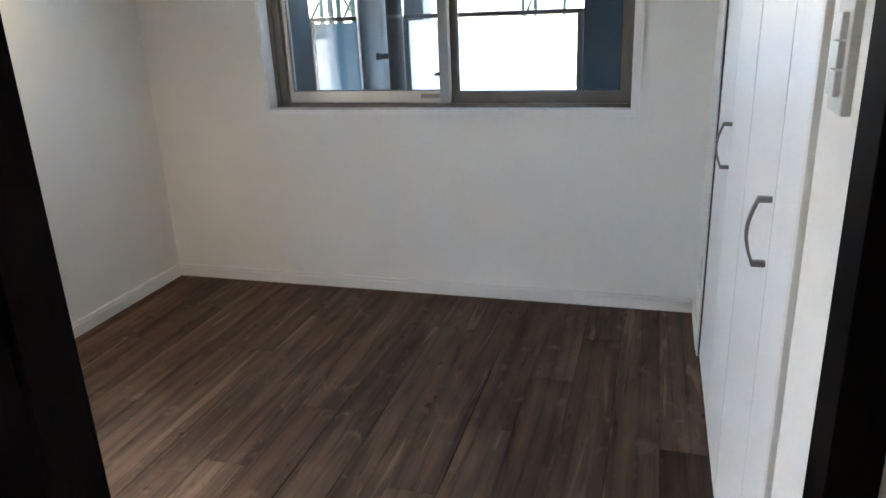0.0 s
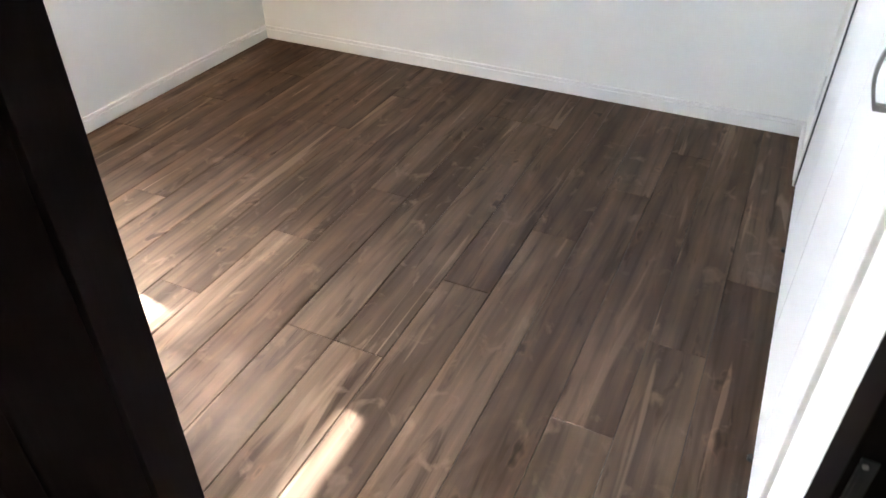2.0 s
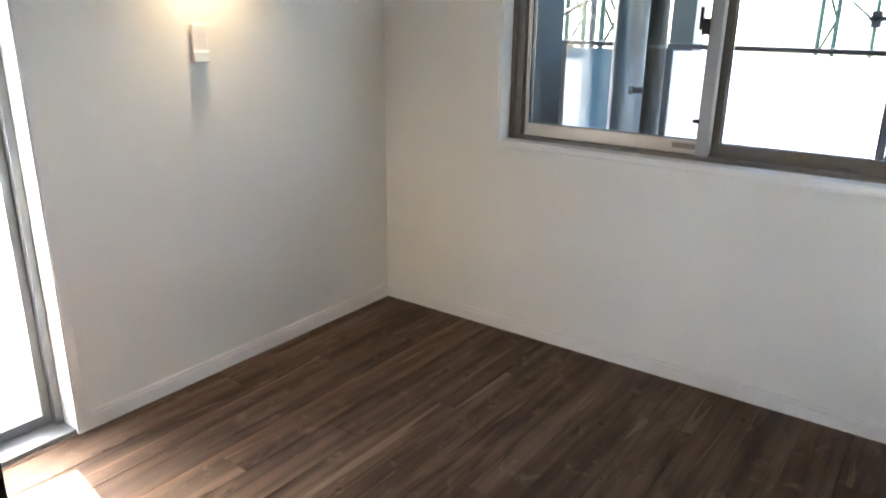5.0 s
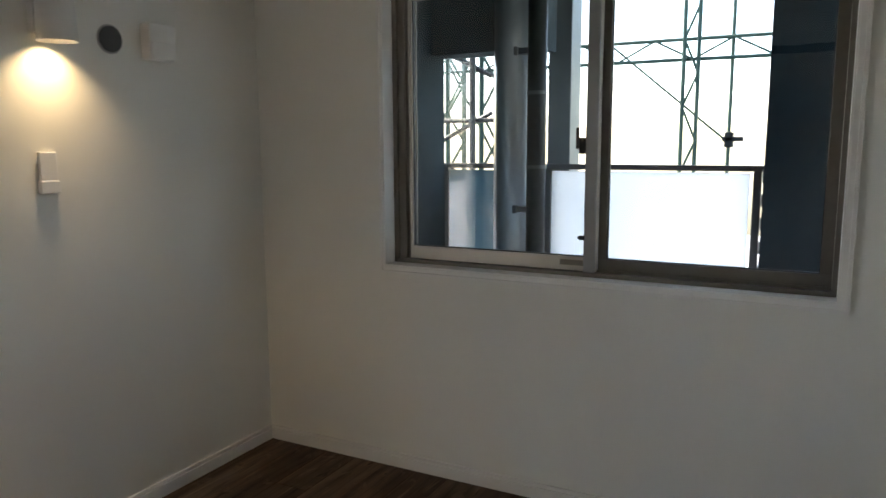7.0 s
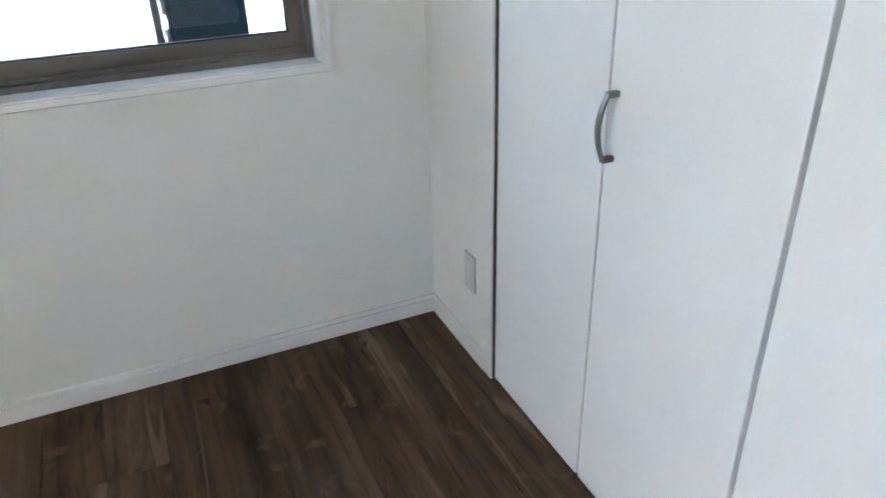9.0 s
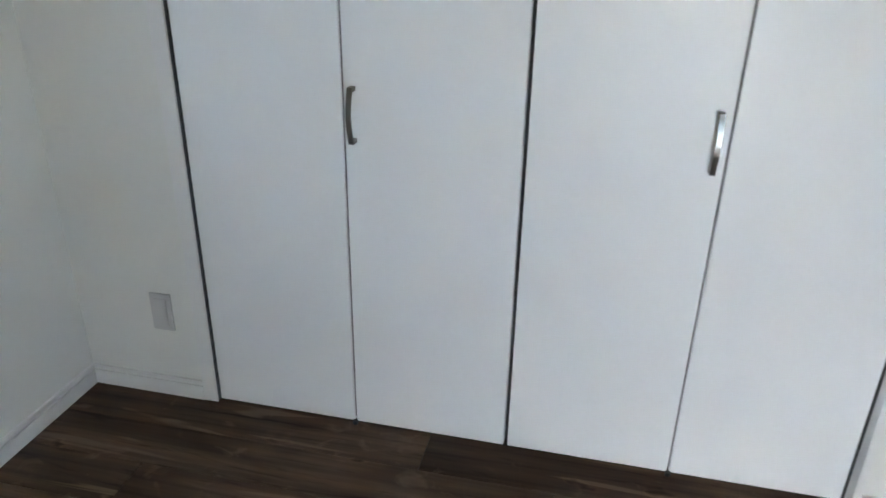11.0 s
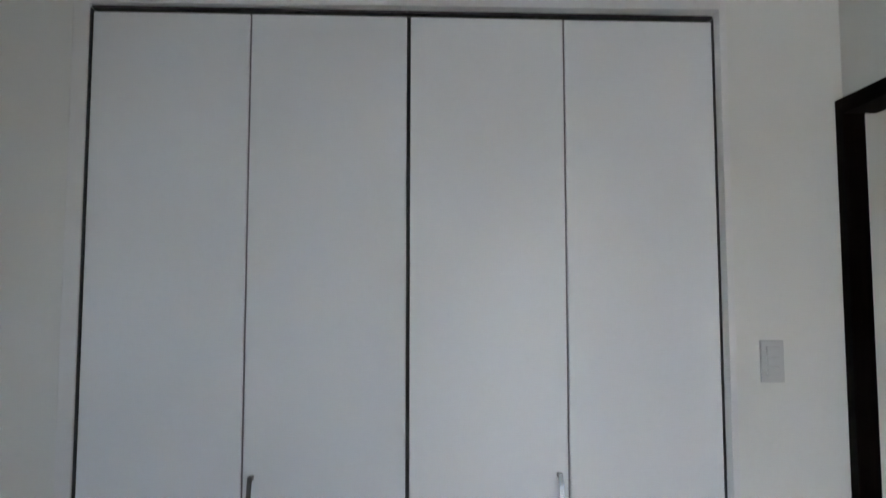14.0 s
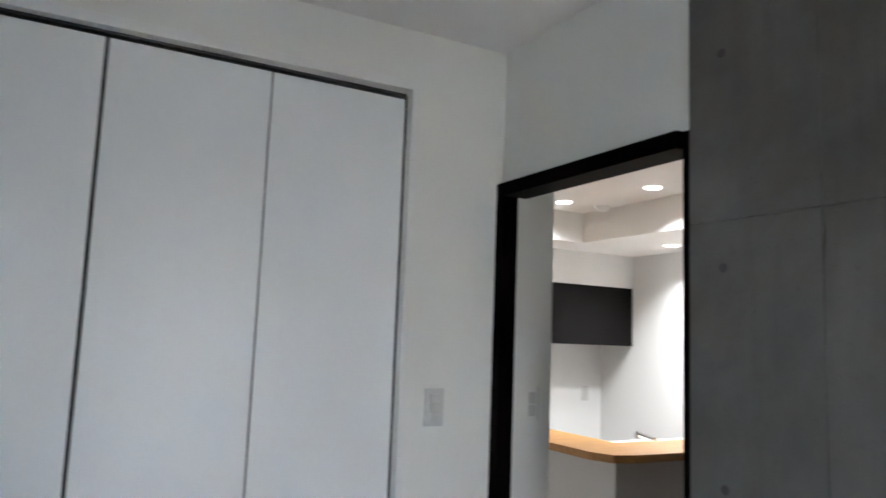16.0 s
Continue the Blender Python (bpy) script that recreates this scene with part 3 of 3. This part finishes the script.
v = thing("wall_sleeve", "dark round pipe sleeve in the wall", "vent", at=(W, -0.772, 1.788))
part("cap", tube((-0.002, 0, 0), (0.008, 0, 0), 0.046, 28), M_BLACK, v, "dark round cap")
part("rim", tube((0.0, 0, 0), (0.004, 0, 0), 0.052, 28), M_PLATE_SIDE, v, "grey rim")

ab = thing("vent_box", "white square vent cover on the wall", "vent cover", at=(W, -0.575, 1.795))
part("cover", box((0.0, -0.062, -0.065), (0.048, 0.062, 0.068), 0.004), M_PLATE, ab)
part("flap", box((0.046, -0.052, -0.060), (0.052, 0.052, 0.0), 0.002), M_PLATE, ab)

cb = thing("curtain_bracket", "small grey metal bracket high on the wall", "bracket", at=(0, -0.209, 2.487))
part("base", box((-0.004, -0.012, -0.016), (0, 0.012, 0.016), 0.001), M_PLATE_SIDE, cb)
part("hook", boxes(((-0.018, -0.006, -0.010), (-0.002, 0.006, 0.004)), bevel=0.002), M_PLATE_SIDE, cb)

# ---------------- kitchen seen through the doorway ----------------
ctr = thing("kitchen_counter", "white kitchen peninsula with a blond wood bar top", "counter")
part("base", boxes(((0.68, -3.86, 0), (2.40, -3.74, 0.965)), ((0.68, LY0 + 0.002, 0), (0.80, -3.86, 0.965))), M_KWALL, ctr, "white counter wall")
top = bmesh.new()
outline = ((0.58, LY0 + 0.002), (0.95, LY0 + 0.002), (0.95, -3.98), (2.40, -3.98), (2.40, -3.62), (0.74, -3.62), (0.615, -3.67), (0.58, -3.78))
lowv = [top.verts.new((x, y, 0.965)) for x, y in outline]
highv = [top.verts.new((x, y, 1.003)) for x, y in outline]
top.faces.new(lowv[::-1])
top.faces.new(highv)
for k in range(len(outline)):
    q = (k + 1) % len(outline)
    top.faces.new((lowv[k], lowv[q], highv[q], highv[k]))
bmesh.ops.recalc_face_normals(top, faces=top.faces)
part("bar_top", top, M_BAR, ctr, "blond wood bar top with an angled corner")

fa = thing("faucet", "chrome kitchen faucet behind the bar top", "faucet", at=(1.07, -4.38, 0.90))
part("body", tube((0, 0, 0), (0, 0, 0.10), 0.020, 16), M_CHROME, fa)
part("spout", add_tube(tube((0, 0, 0.09), (0.0, 0.13, 0.128), 0.014, 12), (0, 0.13, 0.130), (0, 0.135, 0.10), 0.013, 12), M_CHROME, fa)
sink = thing("sink_worktop", "pale kitchen worktop with the sink behind the bar", "worktop")
part("slab", box((0.985, LY0 + 0.003, 0.86), (1.60, -4.04, 0.90), 0.003), M_PLATE, sink)
part("front", box((1.0, LY0 + 0.003, 0.0), (1.57, -4.05, 0.859), 0.002), M_DOOR, sink)

cabt = thing("wall_cabinet", "black-brown wall cabinet above the kitchen worktop", "wall cabinet")
part("body", box((2.45, LY0 + 0.003, 1.515), (LX1 - 0.001, -3.6, 1.983), 0.002), M_CAB, cabt)
for k in range(2):
    y0 = LY0 + 0.003 + k * 0.948
    part("cabinet_door", box((2.431, y0 + 0.001, 1.512), (2.449, y0 + 0.946, 1.984), 0.0015), M_CAB, cabt)
outlet(LX1, -5.32, 1.10, "white outlet on the kitchen wall")


def downlight(x, y, z):
    t = thing("downlight", "lit round recessed ceiling downlight", "ceiling light", "living room downlights", at=(x, y, z))
    part("ring", tube((0, 0, -0.004), (0, 0, 0.0), 0.058, 28), M_PLATE, t, "white ring")
    part("lens", tube((0, 0, -0.007), (0, 0, -0.003), 0.046, 28), M_GLOW, t, "glowing lens")
    return t


for lx, ly, lz in LIVING_LIGHTS:
    downlight(lx, ly, lz)
sm = thing("smoke_alarm", "white round smoke alarm on the living room ceiling", "smoke alarm", at=(1.75, -4.57, LCEIL))
part("base", tube((0, 0, -0.012), (0, 0, 0), 0.055, 24), M_PLATE, sm)
part("sensor", tube((0, 0, -0.032), (0, 0, -0.012), 0.034, 24, 0.045), M_PLATE, sm)

# ---------------- balcony beyond the glazed door ----------------
bfl = structure("balcony_floor", box((-3.62, -4.0, -0.25), (W - T, 0.5, -0.075)), M_TILE, "pale grey balcony floor", "floor")
brl = thing("balcony_railing", "charcoal metal railing with frosted white panels", "railing", at=(-3.57, 0, -0.075))
part("top_rail", box((-0.022, -4.0, 1.13), (0.022, 0.5, 1.16), 0.003), M_RAIL, brl)
for k in range(5):
    yy = -3.98 + k * 1.115
    part("post", box((-0.018, yy - 0.018, 0), (0.018, yy + 0.018, 1.13), 0.002), M_RAIL, brl)
    if k < 4:
        part("panel", box((-0.005, yy + 0.02, 0.06), (0.005, yy + 1.095, 1.12), 0.001), M_FROST, brl, "frosted white panel")
# scaffold boards high outside, drilled with drain holes; their shadow cuts the sunlight on the floor
scb = thing("scaffold_boards", "perforated grey scaffold boards high outside", "scaffold boards", at=(-6.78, 0, 0))
scm = bmesh.new()
CELL, HOLE = 0.1018, 0.0135
for r in range(7):
    for q in range(60):
        y0, z0 = -4.0 + q * CELL, 5.23 + r * CELL
        cy, cz = y0 + CELL * random.uniform(0.25, 0.75), z0 + CELL * random.uniform(0.25, 0.75)
        h = HOLE * random.uniform(0.5, 1.2) if r < 4 else 0.0005
        ys, zz = (y0, cy - h, cy + h, y0 + CELL), (z0, cz - h, cz + h, z0 + CELL)
        for a in range(3):
            for b3 in range(3):
                if a == 1 and b3 == 1:
                    continue
                vs = [scm.verts.new((0, ys[a + da], zz[b3 + db])) for da, db in ((0, 0), (1, 0), (1, 1), (0, 1))]
                scm.faces.new(vs)
bmesh.ops.remove_doubles(scm, verts=scm.verts, dist=0.0001)
bmesh.ops.solidify(scm, geom=scm.faces[:], thickness=0.004)
part("board", scm, M_ALU_G, scb)
for yy in (-3.9, 2.5):
    part("post", tube((0.04, yy, -6.0), (0.04, yy, 6.2), 0.024, 12), M_SCAF, scb, "green scaffold post")
part("ledger", tube((0.04, -4.0, 5.28), (0.04, 2.6, 5.28), 0.024, 12), M_SCAF, scb, "green scaffold tube")
structure("outer_wall", boxes(((W - T - 0.05, -4.0, -0.3), (W - T - 0.002, BY0, 2.4)), ((W - T - 0.05, BY1, -0.3), (W - T - 0.002, 0.25, 2.4)), ((W - T - 0.05, BY0, BZ1), (W - T - 0.002, BY1, 2.4))),
          M_PARAPET, "white rendered outer wall", "wall")
structure("roof", box((W - T, LY0 - 0.15, CEIL + 0.2), (LX1 + 0.15, T, CEIL + 0.4)), M_EXT_G, "flat concrete slab above", "roof")

# ---------------- light well outside the window ----------------
structure("ledge_floor", box((-2.5, T, -0.3), (0.6, 1.35, -0.1)), M_EXT_G, "grey concrete ledge outside the window", "floor")
# unseen slab, added to keep sky and sun off the light well
structure("shade_slab", box((-4.7, T + 0.002, 2.45), (0.6, 1.95, 2.65)), M_EXT_G, "added unseen grey slab shading the ledge", "slab")
structure("wall_alcove", boxes(((-2.62, T + 0.002, -0.3), (-2.290, 1.085, 3.2)), ((-2.295, 0.95, 1.885), (-1.66, 1.15, 3.2))), M_EXT, "dark clad outer wall", "wall")
single("pillar", tube((-1.785, 0.935, -0.1), (-1.785, 0.935, 3.2), 0.124, 48), M_PILLAR, "round grey metal-clad pillar", "pillar", kind="structure", smooth=True)
structure("far_column", box((-1.76, 1.32, -0.3), (-1.63, 1.50, 3.2), 0.004), M_EXT_G, "grey column behind the railing", "column")
structure("dark_pier", box((-0.615, 0.98, -0.1), (-0.335, 1.30, 3.2), 0.004), M_PIER, "dark clad pier", "pier")

dp = thing("downpipe", "dark downpipe clamped to the pillar", "downpipe", at=(-1.612, 0.735, -0.1))
part("pipe", tube((0, 0, 0), (0, 0, 3.2), 0.046, 20), M_PIPE, dp, "", True)
for z in (1.19, 1.95):
    part("bracket", boxes(((-0.105, -0.012, z - 0.014), (-0.04, 0.070, z + 0.014)), ((-0.115, -0.02, z - 0.020), (-0.095, 0.01, z + 0.020)), bevel=0.003), M_RAIL, dp, "dark wall bracket")
for z in (0.98, 1.40, 1.75):
    part("joint", tube((0, 0, z - 0.008), (0, 0, z + 0.008), 0.050, 20), M_RAIL, dp, "dark pipe joint")

rail = thing("balcony_railing", "charcoal metal railing with frosted white panels", "railing", at=(0, 1.22, 0))
part("top_rail", boxes(((-2.37, -0.022, 1.272), (-0.62, 0.022, 1.300)), bevel=0.003), M_RAIL, rail)
for x in (-2.345, -1.715, -0.655):
    part("post", box((x - 0.018, -0.018, -0.1), (x + 0.018, 0.018, 1.272), 0.002), M_RAIL, rail)
part("panel", box((-1.695, -0.005, 0.05), (-0.690, 0.005, 1.262), 0.001), M_FROST, rail, "frosted white panel")
part("panel", box((-2.328, -0.005, 0.05), (-1.735, 0.005, 1.262), 0.001), M_FROST_B, rail, "blue-grey panel")
for k in range(9):
    part("side_clip", box((-0.634, -0.030, 0.30 + k * 0.115), (-0.618, -0.006, 0.36 + k * 0.115), 0.003), M_ALU_G, rail, "pale metal clip")

# scaffolding of lattice posts, beams and braces


def lattice(bm, a, b, side, r=0.018, step=0.28):
    a, b, side = Vector(a), Vector(b), Vector(side)
    add_tube(bm, a, b, r, 10)
    add_tube(bm, a + side, b + side, r, 10)
    n = max(2, int((b - a).length / step))
    for k in range(n):
        p, q = a.lerp(b, k / n), a.lerp(b, (k + 1) / n)
        add_tube(bm, p if k % 2 else p + side, q + side if k % 2 else q, r * 0.6, 6)
    return bm


scf = thing("scaffolding", "green-grey lattice steel scaffolding outside", "scaffolding", at=(0, 4.0, 0))
for x, w in ((-1.48, 0.12), (-3.75, 0.18), (-3.38, 0.16), (0.6, 0.12)):
    part("lattice_post", lattice(bmesh.new(), (x, 0, -6), (x, 0, 6), (w, 0, 0), 0.018 if x > -2 else 0.026), M_SCAF, scf)
for z, h in ((2.12, 0.17), (-0.6, 0.17), (4.6, 0.17)):
    part("lattice_beam", lattice(bmesh.new(), (-5, 0.05, z), (2.5, 0.05, z), (0, 0, h), 0.016, 0.32), M_SCAF, scf)
part("tube", tube((-1.10, 0.1, -6), (-1.10, 0.1, 6), 0.016, 10), M_SCAF, scf)
part("brace", tube((-2.2, 0.06, 2.34), (-1.06, 0.06, 1.38), 0.010, 10), M_SCAF, scf)
part("brace", tube((-4.2, 0.06, 3.0), (-3.0, 0.06, 0.8), 0.014, 10), M_SCAF, scf)
part("brace", tube((-3.1, 0.06, 3.0), (-4.2, 0.06, 1.0), 0.014, 10), M_SCAF, scf)
for k in range(5):
    z = 0.55 + k * 0.52
    part("brace", tube((-4.3, -0.5, z), (-3.05, -0.5, z + (0.62 if k % 2 else -0.62)), 0.022, 10), M_PIPE, scf, "dark diagonal brace")
for x in (-3.62, -3.22):
    part("tube", tube((x, -0.55, -6), (x, -0.55, 6), 0.030, 10), M_PIPE, scf, "dark upright tube")
for z in (1.02, 1.62, 2.2):
    part("tube", tube((-4.6, -0.52, z), (-2.9, -0.52, z), 0.022, 10), M_PIPE, scf, "dark cross tube")
part("coupler", boxes(((-1.15, 0.05, 1.42), (-0.98, 0.13, 1.46)), ((-1.13, 0.05, 1.37), (-1.06, 0.15, 1.50)), bevel=0.008), M_PIPE, scf, "rusty coupler")

structure("ground", box((-60, -60, -6.2), (60, 60, -6.0)), M_GROUND, "grey gravel ground far below", "ground")

# ---------------- concrete formwork panels and plugs ----------------
xs = (DX + 0.004, -1.195, -2.10, W - 0.0)
zs = (0.0, 0.905, 1.812, CEIL)
for i in range(3):
    for j in range(3):
        part("concrete_panel", box((xs[i + 1] + 0.0008, S + 0.002, zs[j] + 0.0008), (xs[i] - 0.0008, S + 0.012, zs[j + 1] - 0.0008), 0.0010), M_CONC, wall_conc)
for x in (-0.957, -1.43, -1.87, -2.35):
    for z in (0.32, 0.74, 1.224, 1.705, 2.205):
        part("tie_plug", tube((x, S + 0.002, z), (x, S + 0.0126, z), 0.011, 16), M_PLUG, wall_conc)

# ---------------- balcony paving ----------------
tile_mesh = mesh_of("paving_tile", box((-0.147, -0.147, -0.02), (0.147, 0.147, 0), 0.003), M_TILE)
for i in range(2):
    for j in range(8):
        o = new("paving_tile", tile_mesh)
        o.location = (-3.07 - i * 0.3, -0.9 - j * 0.3, -0.058)
        o.parent = bfl

# ---------------- floor planks ----------------
PW, PL = 0.157, 1.48
X_SEAM = -0.933
plank_meshes = {}


def plank(x0, x1, y0, y1):
    key = (round(x1 - x0, 3), round(y1 - y0, 3))
    if key not in plank_meshes:
        w, l = key
        bm = bmesh.new()
        g = 0.0010
        add_box(bm, (-w / 2 + g, -l / 2 + g * 0.6, -0.012), (w / 2 - g, l / 2 - g * 0.6, 0.0))
        top_edges = [e for e in bm.edges if all(vv.co.z > -0.001 for vv in e.verts)]
        bmesh.ops.bevel(bm, geom=top_edges, offset=0.0014, segments=1, affect="EDGES")
        plank_meshes[key] = mesh_of("plank", bm, M_FLOOR)
    o = new("plank", plank_meshes[key])
    o.location = ((x0 + x1) / 2, (y0 + y1) / 2, 0.0)
    o.parent = floor


OFFS = (0.37, 0.74, 1.11, 0.0)
k0 = int((W - X_SEAM) / PW) - 2
for k in range(k0, k0 + 60):
    x0, x1 = X_SEAM + k * PW, X_SEAM + (k + 1) * PW
    if x1 < W or x0 > LX1:
        continue
    x0, x1 = max(x0, W), min(x1, LX1)
    y = -1.85 + (0.0 if k == -2 else OFFS[k % 4]) - 4 * PL
    while y < 0:
        a, b2 = max(y, LY0), min(y + PL, 0.0)
        if x0 > 0.0:
            b2 = min(b2, HALL)
        elif x1 > 0.0:
            x1c = min(x1, 0.012)
            if b2 - a > 0.01:
                plank(x0, x1c, a, b2)
            y += PL
            continue
        if b2 - a > 0.01:
            plank(x0, x1, a, b2)
        y += PL
